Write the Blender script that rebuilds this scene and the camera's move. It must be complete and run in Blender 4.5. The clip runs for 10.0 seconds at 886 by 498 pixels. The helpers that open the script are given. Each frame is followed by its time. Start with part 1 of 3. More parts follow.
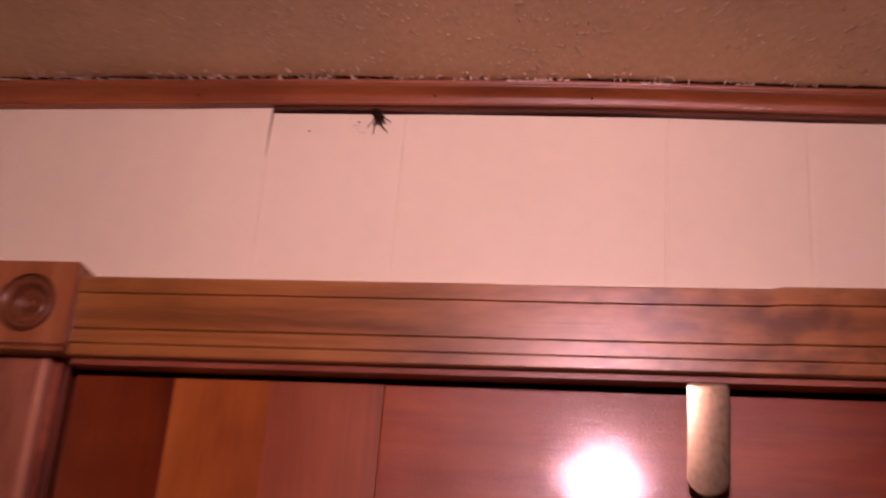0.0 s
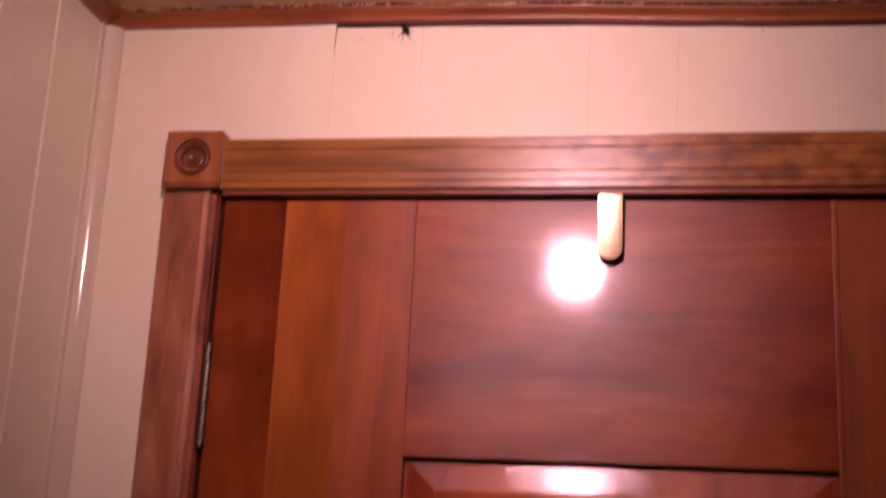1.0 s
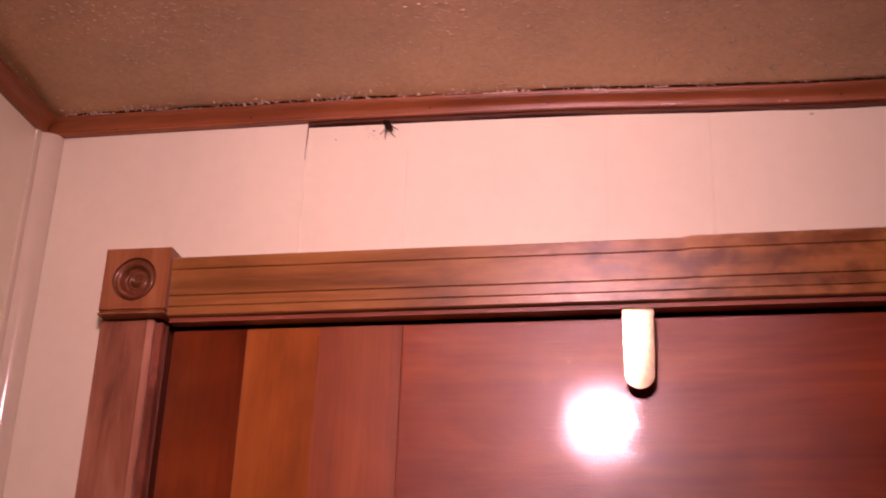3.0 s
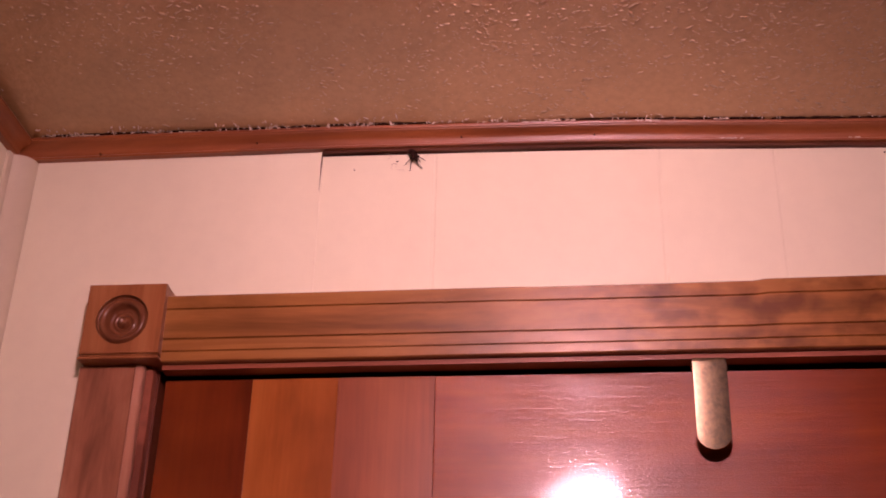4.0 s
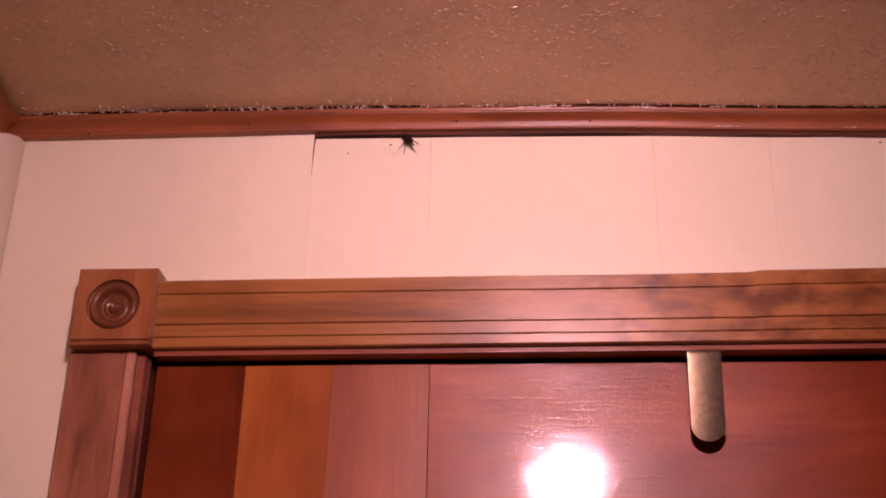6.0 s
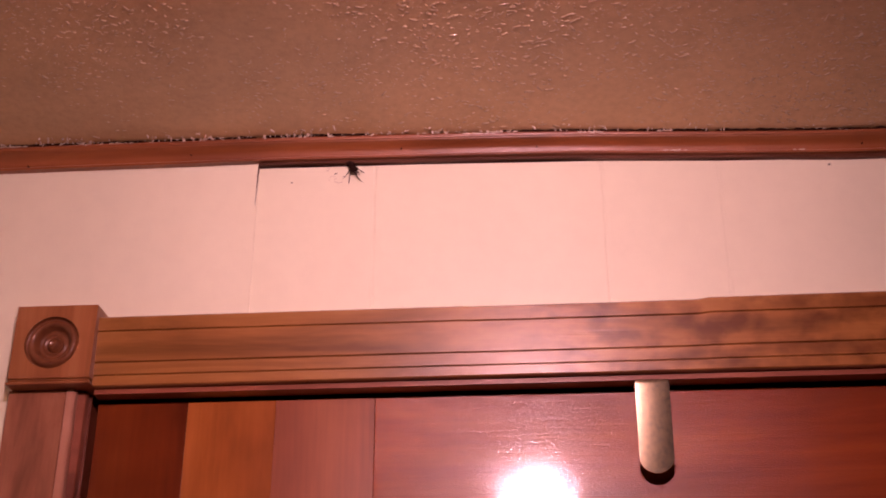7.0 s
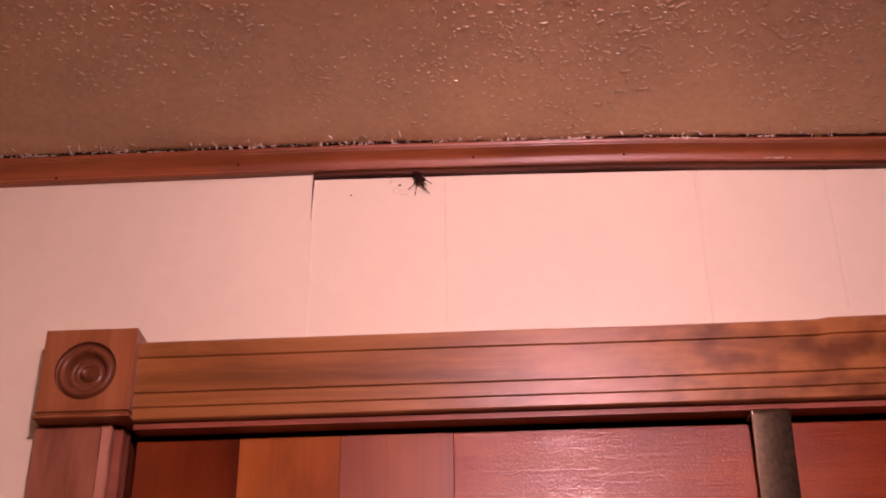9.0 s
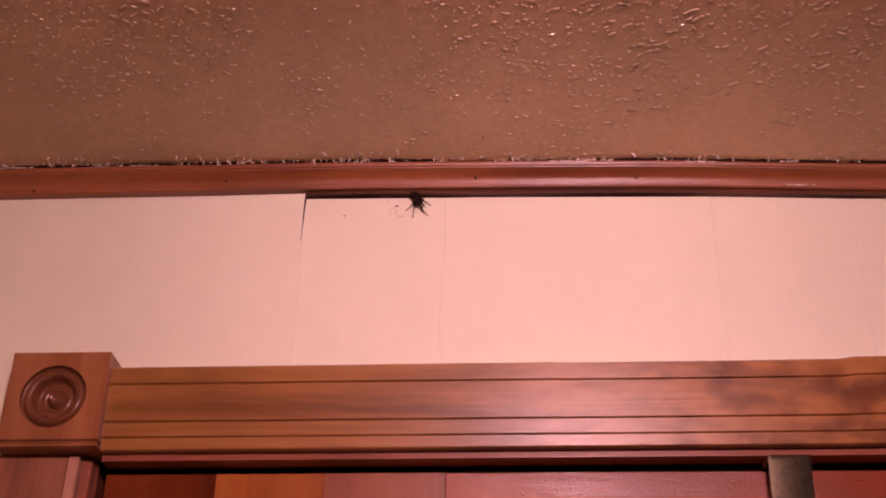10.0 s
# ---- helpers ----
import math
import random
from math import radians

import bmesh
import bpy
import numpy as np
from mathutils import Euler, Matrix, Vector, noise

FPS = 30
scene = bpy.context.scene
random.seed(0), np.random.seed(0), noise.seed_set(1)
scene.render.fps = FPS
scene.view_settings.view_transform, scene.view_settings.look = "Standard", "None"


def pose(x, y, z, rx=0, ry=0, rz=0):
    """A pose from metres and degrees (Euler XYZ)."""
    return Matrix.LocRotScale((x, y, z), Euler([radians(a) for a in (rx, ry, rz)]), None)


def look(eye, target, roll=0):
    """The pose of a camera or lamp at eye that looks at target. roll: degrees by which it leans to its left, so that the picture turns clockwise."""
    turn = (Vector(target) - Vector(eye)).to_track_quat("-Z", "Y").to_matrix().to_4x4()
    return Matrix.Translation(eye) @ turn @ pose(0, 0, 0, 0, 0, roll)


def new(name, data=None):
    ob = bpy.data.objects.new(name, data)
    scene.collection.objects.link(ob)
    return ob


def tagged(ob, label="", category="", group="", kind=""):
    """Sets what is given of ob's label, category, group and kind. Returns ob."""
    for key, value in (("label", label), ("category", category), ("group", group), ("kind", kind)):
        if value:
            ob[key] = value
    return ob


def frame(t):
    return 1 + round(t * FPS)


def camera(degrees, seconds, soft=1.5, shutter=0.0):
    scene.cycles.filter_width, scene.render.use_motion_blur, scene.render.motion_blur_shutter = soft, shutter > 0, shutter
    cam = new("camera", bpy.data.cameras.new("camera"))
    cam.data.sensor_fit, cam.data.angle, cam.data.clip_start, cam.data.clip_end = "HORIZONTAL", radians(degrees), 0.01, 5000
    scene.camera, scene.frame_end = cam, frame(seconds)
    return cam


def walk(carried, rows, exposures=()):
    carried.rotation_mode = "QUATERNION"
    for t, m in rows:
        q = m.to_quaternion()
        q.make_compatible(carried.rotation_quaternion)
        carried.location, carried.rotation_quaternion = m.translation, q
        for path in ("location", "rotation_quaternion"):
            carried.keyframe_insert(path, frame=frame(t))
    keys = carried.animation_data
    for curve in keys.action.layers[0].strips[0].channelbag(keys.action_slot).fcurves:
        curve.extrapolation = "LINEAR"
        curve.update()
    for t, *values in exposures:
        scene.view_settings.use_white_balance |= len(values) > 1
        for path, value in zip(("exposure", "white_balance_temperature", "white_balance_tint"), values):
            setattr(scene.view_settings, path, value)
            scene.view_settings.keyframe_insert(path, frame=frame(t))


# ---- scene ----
cam = camera(39.24, 10.0, soft=1.8, shutter=0.4)
PATH = [
    (0, (0.3809, -0.6665, 1.8229), (0.0730, 1.1473, 2.6073), 4.78),
    (0.1, (0.4025, -0.7245, 1.7918), (0.0395, 1.0776, 2.5795), 5.99),
    (0.2, (0.4175, -0.7804, 1.7641), (-0.0104, 1.0096, 2.5470), 7.28),
    (0.3, (0.4467, -0.8298, 1.7527), (-0.0443, 0.9511, 2.5191), 7.47),
    (0.5, (0.4801, -0.9129, 1.7332), (-0.0348, 0.8741, 2.4691), 6.35),
    (0.6, (0.4742, -0.9536, 1.7237), (0.0155, 0.8624, 2.4251), 5.42),
    (0.7, (0.4714, -0.9861, 1.7141), (0.0518, 0.8566, 2.3686), 4.36),
    (0.8, (0.4646, -1.0174, 1.6995), (0.0928, 0.8497, 2.3125), 4.10),
    (0.9, (0.4601, -1.0512, 1.6944), (0.1240, 0.8374, 2.2603), 3.63),
    (1, (0.4541, -1.0883, 1.6934), (0.1273, 0.8196, 2.1962), 2.85),
    (1.3, (0.4242, -1.1668, 1.6578), (0.1439, 0.7676, 2.0818), 2.84),
    (1.4, (0.4241, -1.1843, 1.6639), (0.1398, 0.7461, 2.1031), 2.99),
    (1.5, (0.4058, -1.1939, 1.6689), (0.1310, 0.7325, 2.1309), 3.16),
    (1.8, (0.4950, -1.1431, 1.6814), (0.0993, 0.7367, 2.2382), 2.27),
    (2, (0.5581, -1.0698, 1.6901), (0.1030, 0.7613, 2.3534), 1.73),
    (2.2, (0.6209, -0.9895, 1.7085), (0.0509, 0.8028, 2.3886), 2.29),
    (3.3, (0.3734, -0.8531, 1.7102), (0.1136, 0.9496, 2.5365), 1.84),
    (3.5, (0.3522, -0.8205, 1.7070), (0.1339, 0.9722, 2.5665), 1.53),
    (3.8, (0.3346, -0.7837, 1.7110), (0.1582, 0.9824, 2.6328), 1.45),
    (4, (0.3301, -0.7705, 1.7112), (0.1329, 0.9853, 2.6482), 1.44),
    (4.5, (0.3195, -0.7570, 1.7199), (0.1247, 0.9835, 2.6856), 2.27),
    (5, (0.3197, -0.7616, 1.7231), (0.1086, 0.9945, 2.6567), 1.76),
    (5.1, (0.3038, -0.7679, 1.7293), (0.1238, 1.0035, 2.6403), 1.10),
    (5.2, (0.3258, -0.7657, 1.7265), (0.1041, 0.9973, 2.6445), 2.29),
    (6.3, (0.3087, -0.7822, 1.7378), (0.1777, 1.0212, 2.5927), 1.00),
    (6.5, (0.3390, -0.7620, 1.7363), (0.1705, 1.0170, 2.6345), 1.77),
    (7, (0.3392, -0.7731, 1.7573), (0.2142, 1.0215, 2.6312), -0.02),
    (7.2, (0.3267, -0.7616, 1.7487), (0.2336, 1.0304, 2.6319), 0.31),
    (7.5, (0.3096, -0.7508, 1.7366), (0.1842, 1.0323, 2.6338), 2.07),
    (8, (0.2971, -0.7510, 1.7412), (0.1341, 1.0191, 2.6579), 2.36),
    (8.5, (0.2849, -0.7290, 1.7501), (0.1679, 1.0260, 2.7021), 1.77),
    (9, (0.2688, -0.6809, 1.7693), (0.1833, 1.0651, 2.7409), -0.64),
    (9.3, (0.2666, -0.6476, 1.7804), (0.1929, 1.1036, 2.7436), -0.95),
    (9.5, (0.2698, -0.6221, 1.7910), (0.1848, 1.1173, 2.7744), -0.45),
    (9.8, (0.2630, -0.6148, 1.8021), (0.1780, 1.1051, 2.8193), -0.04),
    (10, (0.2790, -0.6352, 1.7903), (0.1645, 1.0837, 2.8063), 1.07),
]
EXPOSURES = [(0, -0.40), (0.5, -0.22), (0.8, -0.12), (1.0, 0.02), (1.5, 0.24), (2.0, 0.24), (3.5, 0.03), (9.0, 0.0), (10.0, -0.12)]
walk(cam, [(t, look(eye, target, roll)) for t, eye, target, roll in PATH], EXPOSURES)

# ---- world and light ----
world = bpy.data.worlds.new("world")
world.use_nodes = True
world.node_tree.nodes["Background"].inputs[0].default_value = (0.32, 0.28, 0.25, 1)
world.node_tree.nodes["Background"].inputs[1].default_value = 0.6
scene.world = world
LAMP = Vector((0.350, -0.750, 2.150))
LAMP_COLOUR = (1.0, 0.53, 0.61)
LAMP_POWER = 1080.0
LAMP_AIM = Vector((0.278, 0.0, 2.074))
# depth of the added hood that dims the edges of the view
LAMP_HOOD = 0.064


# ---- materials ----
def nodes_of(name):
    m = bpy.data.materials.new(name)
    m.use_nodes = True
    t = m.node_tree
    return m, t.nodes, t.links, t.nodes["Principled BSDF"]


def noise_node(n, l, coord, scale, stretch, detail=4.0, rough=0.55, distort=0.0, shift=0.0):
    mp = n.new("ShaderNodeMapping")
    mp.inputs["Scale"].default_value = stretch
    mp.inputs["Location"].default_value = (shift, shift * 0.7, shift * 1.3)
    l.new(coord, mp.inputs["Vector"])
    t = n.new("ShaderNodeTexNoise")
    t.inputs["Scale"].default_value = scale
    t.inputs["Detail"].default_value = detail
    t.inputs["Roughness"].default_value = rough
    t.inputs["Distortion"].default_value = distort
    l.new(mp.outputs["Vector"], t.inputs["Vector"])
    return t.outputs["Fac"]


def ramp_node(n, l, fac, stops):
    r = n.new("ShaderNodeValToRGB")
    e = r.color_ramp.elements
    while len(e) < len(stops):
        e.new(0.5)
    for k, (p, c) in enumerate(stops):
        e[k].position = p
        e[k].color = (*c, 1)
    l.new(fac, r.inputs["Fac"])
    return r.outputs["Color"]


def mix_node(n, l, a, b, fac, mode="MIX"):
    m = n.new("ShaderNodeMix")
    m.data_type, m.blend_type = "RGBA", mode
    pairs = ((m.inputs[0], fac), (m.inputs[6], a), (m.inputs[7], b))
    for socket, value in pairs:
        if isinstance(value, (int, float)):
            socket.default_value = value
        elif isinstance(value, tuple):
            socket.default_value = (*value, 1)
        else:
            l.new(value, socket)
    return m.outputs[2]


def wood(name, dark, mid, light, axis="z", rough=0.3, coat=0.0, coat_rough=0.08, bump=0.02, fine=160.0, shift=0.0, blotch=0.35, ripple=0.0, tone=0.88, coarse=22.0, grain_mix=0.7, ripple_scale=520.0, sheen=0.12, stain=False, ripple_depth=0.0006, ripple_detail=3.0, pits=0.0):
    """Stained wood whose grain runs along one axis of the world."""
    m, n, l, b = nodes_of(name)
    coord = n.new("ShaderNodeTexCoord").outputs["Object"]
    dark, mid, light = ([v * tone for v in c] for c in (dark, mid, light))
    small = {"x": (0.022, 1, 1), "y": (1, 0.022, 1), "z": (1, 1, 0.022)}[axis]
    wide = {"x": (0.18, 1, 1), "y": (1, 0.18, 1), "z": (1, 1, 0.18)}[axis]
    g1 = noise_node(n, l, coord, coarse, wide, 5, 0.6, 0.6, shift)
    g2 = noise_node(n, l, coord, fine * 1.7, small, 3, 0.6, 0.0, shift + 3)
    g3 = noise_node(n, l, coord, 9.0, (1, 1, 1), 3, 0.5, 0.3, shift + 8)
    base = ramp_node(n, l, g1, ((0.3, dark), (0.5, mid), (0.72, light)))
    grain = ramp_node(n, l, g2, ((0.28, (0.86, 0.84, 0.82)), (0.70, (1.05, 1.05, 1.05))))
    col = mix_node(n, l, base, grain, grain_mix, "MULTIPLY")
    patch = ramp_node(n, l, g3, ((0.36, (0.45, 0.38, 0.34)), (0.56, (1.0, 1.0, 1.0))))
    col = mix_node(n, l, col, patch, blotch, "MULTIPLY")
    if stain:
        # dark water stains, denser towards the latch side
        sep = n.new("ShaderNodeSeparateXYZ")
        l.new(coord, sep.inputs[0])
        rise = n.new("ShaderNodeMapRange")
        rise.inputs["From Min"].default_value, rise.inputs["From Max"].default_value = 0.3213, 0.3605
        l.new(sep.outputs["X"], rise.inputs["Value"])
        spots = noise_node(n, l, coord, 62.0, (0.7, 1, 1.0), 3, 0.5, 0.2, 4.4)
        tint = ramp_node(n, l, spots, ((0.40, (1.16, 1.13, 1.05)), (0.52, (0.88, 0.81, 0.74)), (0.66, (0.60, 0.48, 0.38))))
        col = mix_node(n, l, col, mix_node(n, l, (1.0, 1.0, 1.0), tint, rise.outputs["Result"]), 1.0, "MULTIPLY")
    l.new(col, b.inputs["Base Color"])
    r = n.new("ShaderNodeMapRange")
    r.inputs["To Min"].default_value, r.inputs["To Max"].default_value = rough * 0.94, rough * 1.07
    l.new(g2, r.inputs["Value"])
    l.new(r.outputs["Result"], b.inputs["Roughness"])
    bp = n.new("ShaderNodeBump")
    bp.inputs["Strength"].default_value, bp.inputs["Distance"].default_value = bump * 10, 0.0006
    l.new(g2, bp.inputs["Height"])
    l.new(bp.outputs["Normal"], b.inputs["Normal"])
    if pits:
        # pocked old varnish
        flow = {"x": ((0.55, 1, 1), (0.05, 1, 1)), "z": ((1, 1, 0.5), (1, 1, 0.05))}[axis]
        p1 = noise_node(n, l, coord, 1250.0, flow[0], 2, 0.6, 0.0, shift + 2)
        p2 = noise_node(n, l, coord, 520.0, flow[1], 3, 0.6, 0.0, shift + 5)
        pock = ramp_node(n, l, p1, ((0.30, (0.0, 0.0, 0.0)), (0.52, (1.0, 1.0, 1.0))))
        crease = ramp_node(n, l, p2, ((0.30, (0.3, 0.3, 0.3)), (0.45, (1.0, 1.0, 1.0))))
        pock = mix_node(n, l, pock, crease, 1.0, "MULTIPLY")
        bq = n.new("ShaderNodeBump")
        bq.inputs["Strength"].default_value, bq.inputs["Distance"].default_value = pits, 0.0006
        l.new(pock, bq.inputs["Height"])
        l.new(bp.outputs["Normal"], bq.inputs["Normal"])
        l.new(bq.outputs["Normal"], b.inputs["Normal"])
    b.inputs["Specular IOR Level"].default_value = sheen if coat else 0.25
    if coat:
        b.inputs["Coat Weight"].default_value = coat
        b.inputs["Coat Roughness"].default_value = coat_rough
        b.inputs["Coat IOR"].default_value = 1.45
        if ripple:
            rp = noise_node(n, l, coord, ripple_scale, (0.8, 1, 1), ripple_detail, 0.6, 0.3, shift)
            bc = n.new("ShaderNodeBump")
            bc.inputs["Strength"].default_value, bc.inputs["Distance"].default_value = ripple, ripple_depth
            l.new(rp, bc.inputs["Height"])
            l.new(bc.outputs["Normal"], b.inputs["Coat Normal"])
    return m


def paint(name, colour, rough=0.5, mottled=0.06, bump=0.1, scale=120.0, spec=0.5, depth=0.0008):
    m, n, l, b = nodes_of(name)
    coord = n.new("ShaderNodeTexCoord").outputs["Object"]
    a = noise_node(n, l, coord, 6.0, (1, 1, 0.5), 4, 0.6)
    c = noise_node(n, l, coord, scale, (1, 1, 1), 3, 0.6)
    low = tuple(v * (1 - mottled * 2.2) for v in colour)
    col = ramp_node(n, l, a, ((0.3, low), (0.6, colour)))
    speck = ramp_node(n, l, c, ((0.3, (1 - mottled,) * 3), (0.6, (1.0, 1.0, 1.0))))
    l.new(mix_node(n, l, col, speck, 1.0, "MULTIPLY"), b.inputs["Base Color"])
    b.inputs["Roughness"].default_value = rough
    b.inputs["Specular IOR Level"].default_value = spec
    bp = n.new("ShaderNodeBump")
    bp.inputs["Strength"].default_value, bp.inputs["Distance"].default_value = bump, depth
    l.new(c, bp.inputs["Height"])
    l.new(bp.outputs["Normal"], b.inputs["Normal"])
    return m


def metal(name, dark, light, rough=0.3, bump=0.25, scale=240.0):
    m, n, l, b = nodes_of(name)
    coord = n.new("ShaderNodeTexCoord").outputs["Object"]
    a = noise_node(n, l, coord, scale, (1, 1, 0.7), 5, 0.7)
    l.new(ramp_node(n, l, a, ((0.35, dark), (0.62, light))), b.inputs["Base Color"])
    b.inputs["Metallic"].default_value = 1.0
    r = n.new("ShaderNodeMapRange")
    r.inputs["To Min"].default_value, r.inputs["To Max"].default_value = rough * 1.3, rough * 0.75
    l.new(a, r.inputs["Value"])
    l.new(r.outputs["Result"], b.inputs["Roughness"])
    bp = n.new("ShaderNodeBump")
    bp.inputs["Strength"].default_value, bp.inputs["Distance"].default_value = bump, 0.0004
    l.new(a, bp.inputs["Height"])
    l.new(bp.outputs["Normal"], b.inputs["Normal"])
    return m


WALL = paint("cream_panel_paint", (0.79, 0.75, 0.56), 0.42, 0.03, 0.12, 70.0)
# far walls out of view, kept darker than WALL to cut bounced light
FAR_WALL = paint("tan_low_bounce_paint", (0.42, 0.34, 0.25), 0.6, 0.05, 0.1, 80.0)
WALL_TRIM = paint("cream_gloss_trim", (0.68, 0.62, 0.46), 0.13, 0.03, 0.06, 60.0, 0.9)
BACKING = paint("dark_backing_board", (0.15, 0.058, 0.034), 0.8, 0.2, 0.3, 90.0)
CEILING = paint("tan_textured_ceiling", (0.54, 0.335, 0.162), 0.26, 0.12, 0.30, 190.0, 0.9, 0.0016)
# lumps made paler and glossier than the sheet: their glints are in the colour
CEILING_LUMP = paint("glint_ceiling_lumps", (0.57, 0.41, 0.25), 0.2, 0.10, 0.2, 300.0, 1.0)
FLAKE = paint("pale_ceiling_crumbs", (0.62, 0.50, 0.39), 0.35, 0.15, 0.4, 300.0)
FLOOR = wood("brown_floor_boards", (0.10, 0.05, 0.03), (0.16, 0.09, 0.05), (0.22, 0.13, 0.07), "y", 0.4)
CROWN = wood("stained_crown_wood", (0.20, 0.056, 0.018), (0.32, 0.102, 0.033), (0.42, 0.146, 0.052), "x", 0.34, 0.6, 0.38, 0.05, blotch=0.5, ripple=0.5, ripple_scale=260.0)
CROWN_SIDE = wood("stained_crown_wood_side", (0.20, 0.056, 0.018), (0.32, 0.102, 0.033), (0.42, 0.146, 0.052), "y", 0.34, 0.6, 0.38, 0.05, blotch=0.5, ripple=0.5, ripple_scale=260.0)
HEAD = wood("stained_head_casing_wood", (0.165, 0.062, 0.015), (0.315, 0.132, 0.033), (0.44, 0.205, 0.056), "x", 0.36, 0.8, 0.27, 0.05, 140, 2.0, 0.35, 0.5, coarse=30.0, ripple_scale=260.0, stain=True, ripple_depth=0.00022, ripple_detail=2.0, sheen=0.15, grain_mix=0.8, tone=0.95)
LEG = wood("stained_side_casing_wood", (0.20, 0.074, 0.037), (0.37, 0.153, 0.082), (0.51, 0.250, 0.148), "z", 0.42, 0.4, 0.32, 0.05, 140, 5.0, 0.3, coarse=40.0, grain_mix=0.95, sheen=0.1)
BEAD = wood("pale_worn_bead_wood", (0.30, 0.125, 0.070), (0.47, 0.225, 0.140), (0.60, 0.33, 0.225), "z", 0.45, 0.3, 0.3, 0.05, 140, 6.0, 0.3, coarse=40.0, grain_mix=0.8)
BULL = wood("darker_bullseye_wood", (0.14, 0.045, 0.018), (0.23, 0.085, 0.034), (0.31, 0.125, 0.055), "z", 0.4, 0.4, 0.2, 0.04, 120, 9.5, 0.3)
BLOCK = wood("stained_block_wood", (0.19, 0.062, 0.021), (0.335, 0.127, 0.046), (0.45, 0.195, 0.080), "z", 0.36, 0.35, 0.22, 0.04, 120, 9.0, 0.4, coarse=36.0, grain_mix=0.9)
# brown fillet wood with the shade under the crown put into its colour
FILLET = wood("shaded_fillet_wood", (0.06, 0.018, 0.008), (0.105, 0.034, 0.015), (0.15, 0.052, 0.024), "x", 0.5)
JAMB = wood("dark_red_jamb_wood", (0.10, 0.025, 0.012), (0.17, 0.045, 0.02), (0.23, 0.07, 0.03), "z", 0.35)
STRIP = wood("wine_red_strip_wood", (0.17, 0.048, 0.024), (0.29, 0.090, 0.048), (0.38, 0.13, 0.075), "x", 0.35, 0.4, 0.3)
# sheen differs by board to place the lamp's haze: low on A and B
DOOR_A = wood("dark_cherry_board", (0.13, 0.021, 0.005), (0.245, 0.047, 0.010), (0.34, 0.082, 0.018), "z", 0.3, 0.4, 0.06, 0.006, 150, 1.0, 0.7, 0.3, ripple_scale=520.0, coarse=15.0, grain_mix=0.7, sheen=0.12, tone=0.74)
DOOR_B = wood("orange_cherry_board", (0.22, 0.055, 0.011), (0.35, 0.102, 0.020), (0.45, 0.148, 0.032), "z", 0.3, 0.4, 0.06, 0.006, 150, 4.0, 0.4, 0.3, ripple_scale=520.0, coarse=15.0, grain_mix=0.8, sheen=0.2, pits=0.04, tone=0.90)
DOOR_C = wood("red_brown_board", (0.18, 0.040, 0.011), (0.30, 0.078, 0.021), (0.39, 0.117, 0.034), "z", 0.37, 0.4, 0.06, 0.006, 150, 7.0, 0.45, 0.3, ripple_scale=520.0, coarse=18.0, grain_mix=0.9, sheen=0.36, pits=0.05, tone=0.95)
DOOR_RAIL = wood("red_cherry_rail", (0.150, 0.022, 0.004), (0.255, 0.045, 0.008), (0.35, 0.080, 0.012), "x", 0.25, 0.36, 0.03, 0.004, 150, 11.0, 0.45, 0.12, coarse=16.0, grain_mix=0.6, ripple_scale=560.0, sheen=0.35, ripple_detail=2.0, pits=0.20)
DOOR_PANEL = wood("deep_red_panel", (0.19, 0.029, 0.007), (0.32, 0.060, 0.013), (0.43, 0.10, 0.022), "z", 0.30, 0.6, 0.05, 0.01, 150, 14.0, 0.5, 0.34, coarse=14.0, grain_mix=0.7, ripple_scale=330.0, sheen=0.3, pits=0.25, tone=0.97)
BRASS = metal("aged_brass", (0.20, 0.155, 0.095), (0.45, 0.35, 0.22), 0.150, 0.02, 330.0)
STEEL = metal("tarnished_hinge_metal", (0.05, 0.045, 0.035), (0.20, 0.18, 0.14), 0.5)
BRONZE = metal("dark_bronze", (0.05, 0.03, 0.02), (0.14, 0.08, 0.05), 0.45)
# real specks, scratches and nails, plus the painted shade in the crown gap
GRIME_SHADE = paint("black_grime_and_shade", (0.026, 0.011, 0.008), 0.95, 0.3, 0.5, 200.0, 0.08)
STAIN = paint("brown_grime", (0.085, 0.040, 0.026), 0.9, 0.3, 0.5, 200.0, 0.1)
WEB = paint("grey_cobweb", (0.45, 0.36, 0.30), 0.8, 0.1, 0.1, 200.0)
GLAZE = paint("pale_blue_glaze", (0.62, 0.78, 0.82), 0.12, 0.05, 0.05, 90.0)
LAMP_METAL = paint("grey_lamp_housing", (0.35, 0.34, 0.33), 0.5, 0.03, 0.05, 90.0)
BULB, _n, _l, _b = nodes_of("lit_bulb")
_b.inputs["Emission Color"].default_value = (*LAMP_COLOUR, 1)
_b.inputs["Emission Strength"].default_value = LAMP_POWER


# ---- helpers ----
def part(name, bm, material, parent=None, label=""):
    me = bpy.data.meshes.new(name)
    bmesh.ops.recalc_face_normals(bm, faces=bm.faces[:])
    bm.to_mesh(me)
    bm.free()
    me.materials.append(material)
    ob = new(name, me)
    if parent is not None:
        ob.parent = parent
        ob.matrix_parent_inverse = parent_world(parent).inverted()
    if label:
        ob["label"] = label
    return ob


def parent_world(ob):
    m = ob.matrix_basis.copy()
    while ob.parent is not None:
        m = ob.parent.matrix_basis @ ob.matrix_parent_inverse @ m
        ob = ob.parent
    return m


def base_empty(name, place):
    e = new(name)
    e.empty_display_size = 0.05
    e.matrix_basis = Matrix.Translation(place)
    return e


